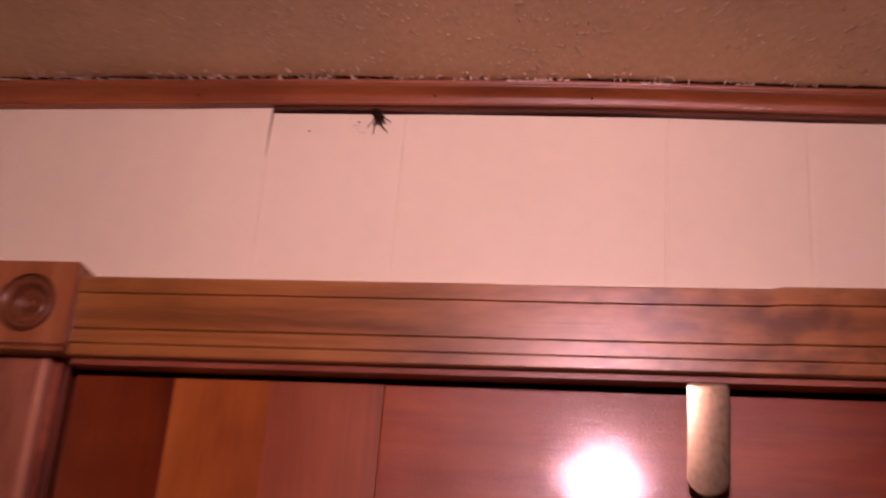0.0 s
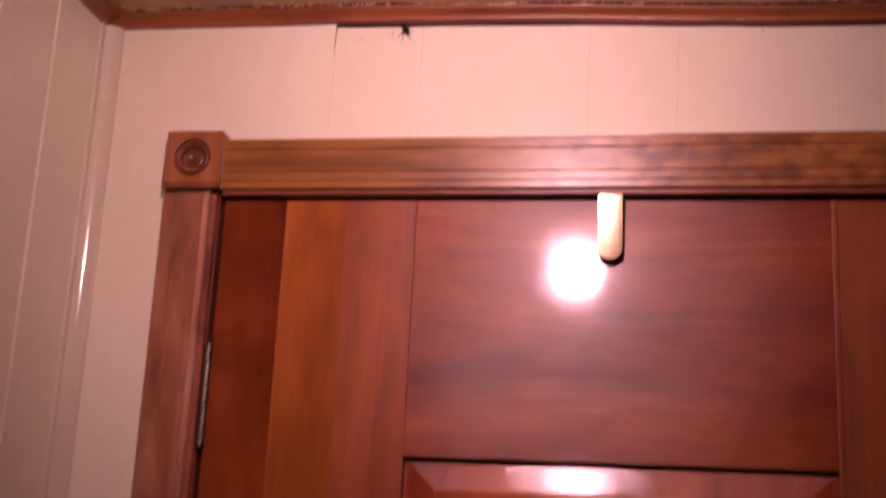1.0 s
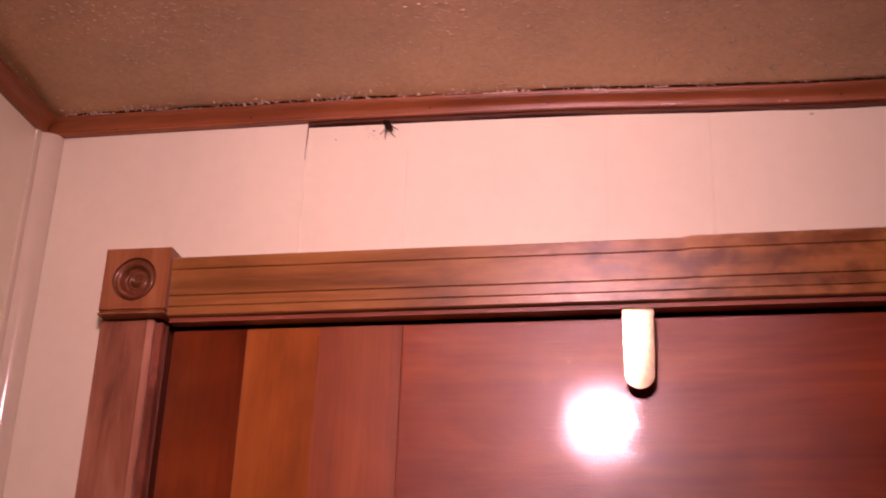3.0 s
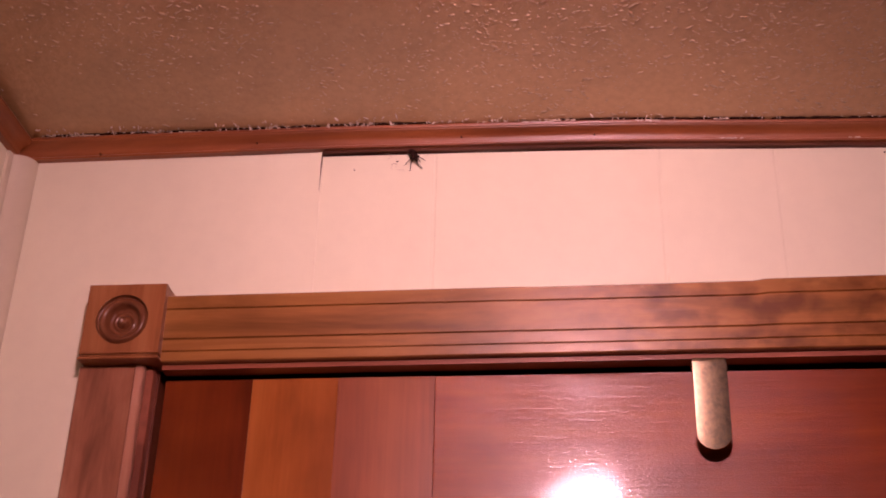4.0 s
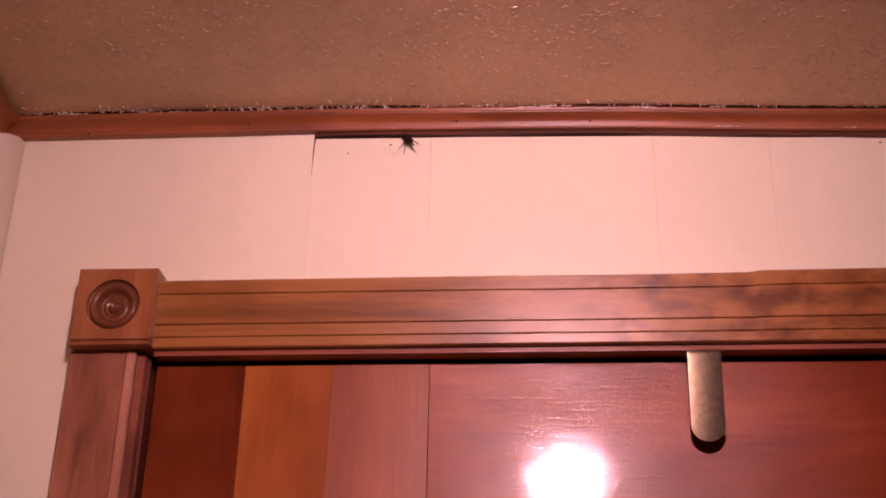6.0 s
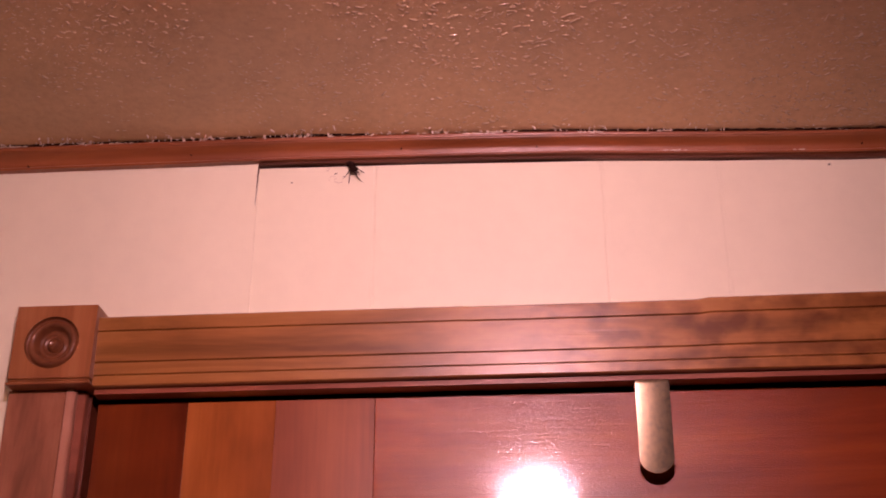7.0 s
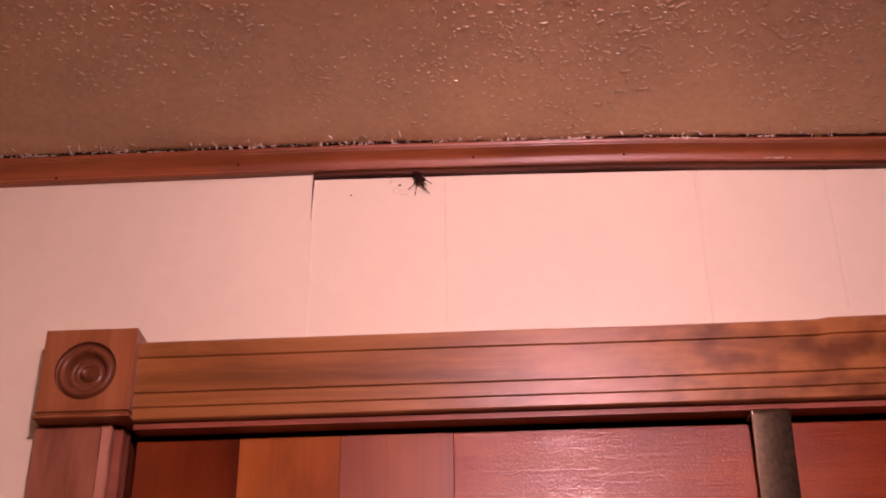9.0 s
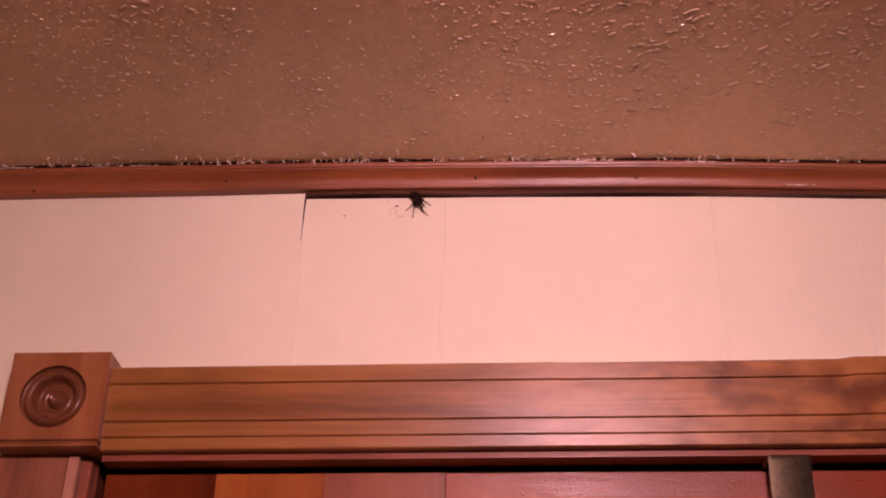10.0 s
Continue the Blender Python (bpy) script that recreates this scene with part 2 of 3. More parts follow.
def add_box(bm, x0, x1, y0, y1, z0, z1, bevel=0.0, segments=2):
    r = bmesh.ops.create_cube(bm, size=1.0, matrix=Matrix.Translation(((x0 + x1) / 2, (y0 + y1) / 2, (z0 + z1) / 2)) @ Matrix.Diagonal((x1 - x0, y1 - y0, z1 - z0, 1)))
    if bevel:
        edges = list({e for v in r["verts"] for e in v.link_edges})
        bmesh.ops.bevel(bm, geom=edges, offset=bevel, segments=segments, affect="EDGES", profile=0.6)
    return bm


def box(x0, x1, y0, y1, z0, z1, bevel=0.0, segments=2):
    return add_box(bmesh.new(), x0, x1, y0, y1, z0, z1, bevel, segments)


def sweep(rows, closed=True):
    """Joins equal rings of points into one skin; the ends are capped."""
    bm = bmesh.new()
    rings = [[bm.verts.new(p) for p in row] for row in rows]
    k = len(rings[0])
    for a, b in zip(rings, rings[1:]):
        for i in range(k if closed else k - 1):
            bm.faces.new((a[i], a[(i + 1) % k], b[(i + 1) % k], b[i]))
    if closed:
        bm.faces.new(rings[0])
        bm.faces.new(rings[-1])
    return bm


def turned(profile, matrix, steps=40):
    """A lathe form: pairs of radius and height, turned round z, then set by the matrix."""
    bm = bmesh.new()
    rings = []
    for r, h in profile:
        if r <= 1e-6:
            rings.append([bm.verts.new(matrix @ Vector((0, 0, h)))])
        else:
            rings.append([bm.verts.new(matrix @ Vector((r * math.cos(2 * math.pi * i / steps), r * math.sin(2 * math.pi * i / steps), h))) for i in range(steps)])
    for a, b in zip(rings, rings[1:]):
        for i in range(steps):
            j = (i + 1) % steps
            if len(a) == 1 and len(b) == 1:
                continue
            if len(a) == 1:
                bm.faces.new((a[0], b[i], b[j]))
            elif len(b) == 1:
                bm.faces.new((a[i], a[j], b[0]))
            else:
                bm.faces.new((a[i], a[j], b[j], b[i]))
    return bm


def smooth(ob, angle=35):
    for p in ob.data.polygons:
        p.use_smooth = True
    ob.data.set_sharp_from_angle(angle=radians(angle))
    return ob


def strand(bm, points, r0, r1, sides=5):
    """A thin tapering tube through points, added to bm."""
    rings = []
    for k, p in enumerate(points):
        a = Vector(points[max(k - 1, 0)])
        b = Vector(points[min(k + 1, len(points) - 1)])
        d = (b - a).normalized()
        u = d.orthogonal().normalized()
        v = d.cross(u)
        r = r0 + (r1 - r0) * k / (len(points) - 1)
        rings.append([bm.verts.new(Vector(p) + r * (math.cos(2 * math.pi * i / sides) * u + math.sin(2 * math.pi * i / sides) * v)) for i in range(sides)])
    for a, b in zip(rings, rings[1:]):
        for i in range(sides):
            bm.faces.new((a[i], a[(i + 1) % sides], b[(i + 1) % sides], b[i]))
    bm.faces.new(rings[0])
    bm.faces.new(rings[-1])


# ---- the room ----
WEST, EAST, SOUTH = -0.0839, 2.9, -3.4
CEIL = 2.231
LIP = 2.030            # lower edge of the head casing
DOOR_L, DOOR_R = 0.0535, 0.8020
DOOR_TOP = 2.0280
BLOCK_W = 0.0549       # side of the square corner blocks
JOINT = 0.1522         # joint between two wall sheets


def crown_low(x):
    """Height of the crown's lower edge: it sags a little along the old wall."""
    return 2.2056 - 0.0035 * (x + 0.067) - 0.007 * (min(max(x, 0.12), 0.60) - 0.12) - 0.024 * (min(max(x, 0.38), 0.56) - 0.38) + 0.0006 * math.sin(9 * x) + 0.0014 * min(max((x - 0.10) / 0.08, 0.0), 1.0)


def crown_tall(x):
    return 0.0126 * (1.20 - 0.18 * min(max((x + 0.09) / 0.5, 0.0), 1.0))


CORNER = Vector((WEST, 0.0, 0.0))
ALONG = Vector((0.0, -1.0, 0.0))
INTO = Vector((1.0, 0.0, 0.0))


def west_point(s, d, z):
    """A point s along the west wall from the corner, d out from it."""
    p = CORNER + ALONG * s + INTO * d
    return (p.x, p.y, z)


# backing of the door wall, with the opening through it
bm = bmesh.new()
add_box(bm, WEST - 0.12, DOOR_L - 0.022, 0.006, 0.126, 0, CEIL + 0.05)
add_box(bm, DOOR_R + 0.022, EAST + 0.12, 0.006, 0.126, 0, CEIL + 0.05)
add_box(bm, DOOR_L - 0.022, DOOR_R + 0.022, 0.006, 0.126, DOOR_TOP + 0.03, CEIL + 0.05)
wall_n = part("wall_north", bm, BACKING)
tagged(wall_n, "cream-painted grooved wall sheets over dark backing round the door", "wall", kind="structure")


def grooved_sheet(name, x0, x1, z0, top, front, grooves, parent):
    """A wall sheet with shallow vertical grooves, its upper edge following the crown."""
    pts = [(x0, front)]
    for g in grooves:
        if x0 + 0.003 < g < x1 - 0.003:
            pts += [(g - 0.0014, front), (g - 0.0005, front + 0.0003), (g + 0.0005, front + 0.0003), (g + 0.0014, front)]
    pts.append((x1, front))
    cols = []
    for x, y in pts:
        cols.append([(x, y, z0), (x, y, top(x)), (x, 0.006, top(x)), (x, 0.006, z0)])
    return part(name, sweep(cols), WALL, parent)


GROOVES = (0.2364, 0.3983, 0.4798, 0.623, 0.7218, 0.812, 0.902, 0.992, 1.07, 1.16, 1.24, 1.33, 1.41, 1.5, 1.58, 1.67)
grooved_sheet("wall_panel", WEST, DOOR_L - 0.022, 0.0, lambda x: crown_low(x) + 0.006, -0.001, GROOVES, wall_n)
grooved_sheet("wall_panel", DOOR_L - 0.022, JOINT - 0.0001, LIP + 0.02, lambda x: crown_low(x) + 0.006, -0.001, GROOVES, wall_n)
grooved_sheet("wall_panel", JOINT - 0.0015, DOOR_R + 0.022, LIP + 0.02, lambda x: crown_low(x) - 0.0029, 0.0006, GROOVES, wall_n)
grooved_sheet("wall_panel", DOOR_R + 0.022, EAST, 0.0, lambda x: crown_low(x) - 0.0029, 0.0006, GROOVES, wall_n)

# west wall: grooved sheet
LONG = 3.4
pts = [(0.0, 0.0)]
for k in range(33):
    g = 0.1068 + 0.0965 * k
    pts += [(g - 0.0022, 0.0), (g - 0.0008, -0.0013), (g + 0.0008, -0.0013), (g + 0.0022, 0.0)]
pts.append((LONG, 0.0))
bm = sweep([[west_point(a, d, 0), west_point(a, d, 2.245), west_point(a, -0.12, 2.245), west_point(a, -0.12, 0)] for a, d in pts])
tagged(part("wall_west", bm, WALL), "cream-painted side wall with vertical panel grooves", "wall", kind="structure")
tagged(part("wall_east", box(EAST, EAST + 0.12, SOUTH, 0.006, 0, CEIL + 0.02), FAR_WALL), "plain wall out of view, tan-painted to cut bounced light", "wall", kind="structure")
tagged(part("wall_south", box(WEST - 0.12, EAST + 0.12, SOUTH - 0.12, SOUTH, 0, CEIL + 0.02), FAR_WALL), "plain wall out of view, tan-painted to cut bounced light", "wall", kind="structure")
tagged(part("floor", box(WEST - 0.12, EAST + 0.12, SOUTH - 0.12, 0.75, -0.1, 0), FLOOR), "brown wooden floor", "floor", kind="structure")
# unseen closed box behind the door, keeps world light out of its gaps
bm = box(-0.2, 1.1, 0.6, 0.7, 0, CEIL)
add_box(bm, -0.2, -0.1, 0.127, 0.6, 0, CEIL)
add_box(bm, 1.0, 1.1, 0.127, 0.6, 0, CEIL)
add_box(bm, -0.2, 1.1, 0.127, 0.7, CEIL, CEIL + 0.1)
tagged(part("wall_behind", bm, WALL), "plain walls out of view behind the closed door, shutting out stray light", "wall", kind="structure")


# ceiling: uneven sheet with crumbly texture, all in one mesh
def ceil_z(x, y):
    edge = crown_low(min(x, 1.0)) + crown_tall(x) + 0.0012
    blend = math.exp(min(0.0, y + 0.0145) / 0.06)
    return CEIL * (1 - blend) + edge * blend + 0.0010 * noise.noise((x * 6, y * 6, 0.0))


rng = np.random.default_rng(4)
verts, faces = [], []
nx, ny = 150, 90
xs = np.linspace(WEST, EAST, nx)
yv = -np.geomspace(0.004, -SOUTH + 0.004, ny) + 0.004
for y in yv:
    for x in xs:
        verts.append((x, y, ceil_z(x, y)))
for j in range(ny - 1):
    for i in range(nx - 1):
        a = j * nx + i
        faces.append((a, a + nx, a + nx + 1, a + 1))
low = len(verts)
verts += [(WEST - 0.12, SOUTH - 0.12, CEIL + 0.02), (EAST + 0.12, SOUTH - 0.12, CEIL + 0.02), (EAST + 0.12, 0.126, CEIL + 0.02), (WEST - 0.12, 0.126, CEIL + 0.02),
          (WEST - 0.12, SOUTH - 0.12, CEIL + 0.1), (EAST + 0.12, SOUTH - 0.12, CEIL + 0.1), (EAST + 0.12, 0.126, CEIL + 0.1), (WEST - 0.12, 0.126, CEIL + 0.1)]
for q in ((0, 1, 2, 3), (7, 6, 5, 4), (0, 4, 5, 1), (1, 5, 6, 2), (2, 6, 7, 3), (3, 7, 4, 0)):
    faces.append(tuple(low + k for k in q))


sheet_faces = len(faces)


def crumb(x, y, z, r, h):
    """A small lump of texture hanging from the ceiling."""
    k = len(verts)
    a0 = rng.normal(0, 0.55)
    sx, sy = r * rng.uniform(1.1, 3.6), r * rng.uniform(0.4, 0.9)
    ca, sa = math.cos(a0), math.sin(a0)
    for ring, (f, d) in enumerate(((1.0, -0.0006), (0.62, h * 0.75))):
        for i in range(6):
            t = i * math.pi / 3 + 0.3 * ring
            w = f * rng.uniform(0.6, 1.4)
            u, v = sx * w * math.cos(t), sy * w * math.sin(t)
            verts.append((x + ca * u - sa * v, y + sa * u + ca * v, z - d))
    verts.append((x, y, z - h))
    for i in range(6):
        j = (i + 1) % 6
        faces.append((k + i, k + 6 + i, k + 6 + j, k + j))
        faces.append((k + 6 + i, k + 12, k + 6 + j))


count = 0
while count < 34000:
    x, y = rng.uniform(WEST, 0.95), -rng.uniform(0.012, 0.55)
    # denser away from the corner and from the moulding
    more = 0.7 * (min(max((x - 0.05) / 0.45, 0.0), 1.0) - 0.6) + 0.4 * (min(-y / 0.08, 1.0) - 0.8)
    if more + 0.7 * noise.noise((x * 11, y * 11, 3.0)) + 0.35 * noise.noise((x * 34, y * 34, 5.0)) < rng.uniform(-0.55, 0.45):
        continue
    s = rng.gamma(1.5, 0.00050)
    crumb(x, y, ceil_z(x, y), min(0.00028 + s * 0.42, 0.0012), min(0.00020 + s * 0.36, 0.00078))
    count += 1
me = bpy.data.meshes.new("ceiling")
me.from_pydata(verts, [], faces)
me.polygons.foreach_set("use_smooth", [True] * len(faces))
me.materials.append(CEILING)
me.materials.append(CEILING_LUMP)
me.polygons.foreach_set("material_index", [int(k >= sheet_faces) for k in range(len(faces))])
tagged(new("ceiling", me), "tan ceiling with a rough crumbly plaster texture", "ceiling", kind="structure")


# crown mouldings
CROWN_FORM = ((0.0, 0.0), (0.0052, 0.0), (0.0058, 0.09), (0.0050, 0.14), (0.0057, 0.34), (0.0072, 0.52), (0.0100, 0.66), (0.0120, 0.72), (0.0122, 0.76), (0.0132, 0.78), (0.0138, 0.89), (0.0130, 1.0), (0.0, 1.0))
steps = [CORNER.x + 0.0005 + (EAST - CORNER.x - 0.001) * (k / 110) ** 1.5 for k in range(111)]
crown = part("crown_moulding", sweep([[(x, -0.0012 - d - 0.0004 * math.sin(23 * x), crown_low(min(x, 1.0)) + h * crown_tall(x)) for d, h in CROWN_FORM] for x in steps]), CROWN)
tagged(crown, "reddish stained wooden crown moulding with paint flakes", "moulding", kind="structure")
fillet = [x for x in steps if x > JOINT]
fillet = [JOINT + 0.0002] + fillet
part("fillet", sweep([[(x, -0.0030, crown_low(min(x, 1.0)) - 0.0024 + 0.0004 * math.sin(41 * x)), (x, -0.0030, crown_low(min(x, 1.0)) - 0.0001), (x, 0.0050, crown_low(min(x, 1.0)) - 0.0001), (x, 0.0050, crown_low(min(x, 1.0)) - 0.0024 + 0.0004 * math.sin(41 * x))] for x in fillet]), FILLET, crown, "brown wood fillet under the moulding, darkened for its shade")
ends = [0.012 + (LONG - 0.012) * k / 30 for k in range(31)]
side = part("crown_moulding", sweep([[west_point(a, d, crown_low(-0.09) - 0.0006 + h * crown_tall(-0.1)) for d, h in CROWN_FORM] for a in ends]), CROWN_SIDE)
tagged(side, "reddish stained wooden crown moulding on the side wall", "moulding", kind="structure")
for ob in (crown, side):
    smooth(ob, 30)

# corner bead between the two walls
ring = [(0.0, 0.0), (0.0215, 0.0), (0.0215, 0.0022), (0.0195, 0.0030), (0.0160, 0.0030)]
ring += [(0.0020 + 0.0135 * math.cos(radians(a)), 0.0030 + 0.0135 * math.sin(radians(a))) for a in range(6, 91, 7)] + [(0.0006, 0.0165)]
bead = part("corner_trim", sweep([[west_point(a, d, z) for a, d in ring] for z in (0.0, 2.2046)]), WALL_TRIM)
tagged(bead, "glossy cream-painted corner bead between the walls", "trim", kind="structure")
smooth(bead, 40)

# ---- door casing ----
casing = base_empty("door_casing", (0.45, 0, 0))
tagged(casing, "reddish stained wooden door casing with turned corner blocks", "door casing", kind="structure")


NOTCH = 0.4545         # the worn top edge steps up here


def head_ring(x):
    """Fluted cross-section of the head casing, with a thin strip set back below it."""
    w = 0.0004 * math.sin(x * 13) * (x > 0.3) + 0.0030 * (x - 0.055) + 0.0012 * min(max((x - NOTCH) / 0.006, 0.0), 1.0)
    lip = 0.0030 * (x - 0.3)
    f, g = -0.0165, -0.0150
    low, high = 2.0302 + lip, 2.0824 + w

    def at(z):
        return low + (z - 2.0302) * (high - low) / 0.0578
    prof = [(0.0005, high), (-0.0145, high), (f, high - 0.0014)]
    for z in (2.0758, 2.0518, 2.0420):
        prof += [(f, at(z) + 0.0009), (g, at(z) + 0.0003), (g, at(z) - 0.0003), (f, at(z) - 0.0009)]
    prof += [(f, at(2.0352)), (-0.0158, at(2.0345)), (-0.0110, at(2.0343)), (0.0005, at(2.0343))]
    return [(x, y - (0.040 * (z - 2.0302) if y < 0 else 0.0), z) for y, z in prof]


hx = [BLOCK_W + (DOOR_L + DOOR_R - 2 * BLOCK_W) * k / 180 for k in range(181)]
part("head_casing", sweep([head_ring(x) for x in hx]), HEAD, casing, "fluted head casing with blotchy brown stain")
strip = []
for x in hx:
    low = 2.0302 + 0.0030 * (x - 0.3)
    strip.append([(x, -0.0110, low), (x, -0.0110, low + 0.0040), (x, 0.0004, low + 0.0040), (x, 0.0004, low)])
part("head_strip", sweep(strip), STRIP, casing, "thin wine-red strip under the head casing")


def leg_part(name, prof, material, left, label="", wear=0.0):
    """A length of the side casing: a cross-section of x and depth carried from the floor to the corner block; wear nibbles its inner edge."""
    rows = []
    for k in range(241):
        z = 2.0328 * k / 240
        bite = wear * max(0.0, noise.noise((3.1, z * 26, 0.0)) + 0.5 * noise.noise((7.7, z * 90, 0.0)))
        edge = max(x for x, y in prof)
        row = [(x - (bite if x > edge - 0.0016 else 0.0) + 0.0003 * math.sin(z * 11), y, z) for x, y in prof]
        rows.append([(x if left else DOOR_L + DOOR_R - x, y, z) for x, y, z in row])
    return part(name, sweep(rows), material, casing, label)


for left in (True, False):
    leg_part("side_casing", ((-0.0031, 0.0005), (-0.0031, -0.0105), (-0.0022, -0.0120), (0.0362, -0.0120), (0.0366, -0.0113), (0.0366, 0.0005)), LEG, left, "flat brown side casing board")
    leg_part("edge_bead", ((0.0368, 0.0004), (0.0368, -0.0116), (0.0374, -0.0127), (0.0424, -0.0127), (0.0432, -0.0118), (0.0434, 0.0004)), BEAD, left, "pale worn bead along the casing", 0.0022)
    leg_part("inner_strip", ((0.0436, 0.0003), (0.0436, -0.0086), (0.0482, -0.0080), (0.0488, -0.0072), (0.0488, 0.0003)), STRIP, left, "wine-red inner strip of the casing")


def corner_block(x0):
    z1, f = 2.0887, -0.0235
    cx, cz, hole = x0 + 0.0264, 2.0624, 0.0184
    bm = bmesh.new()
    rim, outer, back = [], [], []
    zl = 2.0380
    turns = [2 * math.pi * (k + 0.5) / 64 for k in range(64)]
    for ex in (x0, x0 + BLOCK_W):
        for ez in (zl, z1):
            turns.append(math.atan2(ez - cz, ex - cx) % (2 * math.pi))
    n = len(turns)
    for a in sorted(turns):
        c, q = math.cos(a), math.sin(a)
        rim.append(bm.verts.new((cx + hole * c, f, cz + hole * q)))
        ts = []
        if abs(c) > 1e-9:
            ts.append(((x0 + BLOCK_W if c > 0 else x0) - cx) / c)
        if abs(q) > 1e-9:
            ts.append(((z1 if q > 0 else zl) - cz) / q)
        d = min(ts)
        outer.append(bm.verts.new((cx + d * c, f, cz + d * q)))
        back.append(bm.verts.new((cx + d * c, 0.0005, cz + d * q)))
    for k in range(n):
        m = (k + 1) % n
        bm.faces.new((rim[k], rim[m], outer[m], outer[k]))
        bm.faces.new((outer[k], outer[m], back[m], back[k]))
    bm.faces.new(back)
    for a, b, d in ((2.0330, 2.0347, 0.0008), (2.0352, 2.0364, -0.0002), (2.0369, 2.0380, 0.0004)):
        add_box(bm, x0 - d, x0 + BLOCK_W + d, f - d, 0.0005, a, b, 0.0005, 1)
    add_box(bm, x0 + 0.0015, x0 + 0.0534, f + 0.0022, 0.0004, 2.0332, 2.0385)
    body = part("corner_block", bm, BLOCK, casing, "square corner block with a turned bullseye")
    c = Matrix.Translation((cx, f, cz)) @ Matrix.Rotation(radians(90), 4, "X")
    prof = ((0.0185, -0.0003), (0.0181, -0.0026), (0.0174, -0.0030), (0.0167, -0.0020), (0.0159, -0.0008), (0.0147, -0.0002), (0.0133, -0.0005), (0.0122, -0.0013), (0.0114, -0.0030), (0.0105, -0.0052), (0.0094, -0.0064),
            (0.0079, -0.0064), (0.0067, -0.0054), (0.0059, -0.0056), (0.0052, -0.0062), (0.0044, -0.0046), (0.0035, -0.0030), (0.0024, -0.0024), (0.0012, -0.0030), (0.0, -0.0034))
    smooth(part("bullseye", turned(prof, c, 48), BULL, body), 50)
    return body


corner_block(0.0)
corner_block(DOOR_L + DOOR_R - BLOCK_W)

# jamb lining the opening
jamb = base_empty("door_jamb", (0.45, 0.03, 0))
tagged(jamb, "dark red wooden jamb lining the door opening", "door jamb", kind="structure")
part("jamb_side", box(DOOR_L - 0.0215, DOOR_L - 0.0035, 0.0008, 0.125, 0, 2.045), JAMB, jamb)
part("jamb_side", box(DOOR_R + 0.0035, DOOR_R + 0.0215, 0.0008, 0.125, 0, 2.045), JAMB, jamb)
part("jamb_head", box(DOOR_L - 0.0215, DOOR_R + 0.0215, 0.0008, 0.125, 2.0455, 2.0555), JAMB, jamb)
# side stops, unseen, added to block light through the door gaps
for x in (DOOR_L - 0.0032, DOOR_R - 0.0108):
    part("door_stop", box(x, x + 0.014, 0.047, 0.06, 0.0, 2.0115), JAMB, jamb)
part("door_stop", box(DOOR_L - 0.0030, DOOR_R + 0.0030, 0.047, 0.06, 2.012, 2.045), JAMB, jamb)

# ---- door ----
door = base_empty("door_1", (DOOR_L, 0.02, 0.008))
tagged(door, "closed glossy red-brown panelled wooden door", "door", kind="structure")
FACE, BACK = 0.0040, 0.0440
ST_L, ST_R = 0.2402, 0.6138
RAIL_Z = 1.7913
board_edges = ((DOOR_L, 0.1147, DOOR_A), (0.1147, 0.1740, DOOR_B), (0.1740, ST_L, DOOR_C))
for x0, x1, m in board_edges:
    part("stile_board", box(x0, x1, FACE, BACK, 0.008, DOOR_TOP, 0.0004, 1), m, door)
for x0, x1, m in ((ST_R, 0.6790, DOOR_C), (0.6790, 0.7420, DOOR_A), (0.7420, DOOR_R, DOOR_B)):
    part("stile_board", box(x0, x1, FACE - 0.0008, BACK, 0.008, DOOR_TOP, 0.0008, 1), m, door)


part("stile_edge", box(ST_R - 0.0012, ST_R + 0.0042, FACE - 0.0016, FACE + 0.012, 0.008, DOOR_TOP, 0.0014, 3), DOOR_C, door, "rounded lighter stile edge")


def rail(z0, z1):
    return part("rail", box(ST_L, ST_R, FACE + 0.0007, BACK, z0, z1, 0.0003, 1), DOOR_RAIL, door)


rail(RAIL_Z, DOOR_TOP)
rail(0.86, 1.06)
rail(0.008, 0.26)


def raised_panel(z0, z1):
    """A raised field with sloping margins, let into the frame of the door."""
    x0, x1 = ST_L + 0.0003, ST_R - 0.0003
    w, deep, lift = 0.0280, FACE + 0.0110, FACE + 0.0064
    bm = bmesh.new()
    rings = []
    for inset, y in ((0.0, deep + 0.02), (0.0, deep), (0.0025, deep), (w, lift), (w + 0.0008, lift - 0.0012)):
        rings.append([bm.verts.new(p) for p in ((x0 + inset, y, z0 + inset), (x1 - inset, y, z0 + inset), (x1 - inset, y, z1 - inset), (x0 + inset, y, z1 - inset))])
    for a, b in zip(rings, rings[1:]):
        for i in range(4):
            bm.faces.new((a[i], a[(i + 1) % 4], b[(i + 1) % 4], b[i]))
    bm.faces.new(rings[-1])
    bm.faces.new(rings[0])
    return part("raised_panel", bm, DOOR_PANEL, door)


raised_panel(1.06, RAIL_Z)
raised_panel(0.26, 0.86)


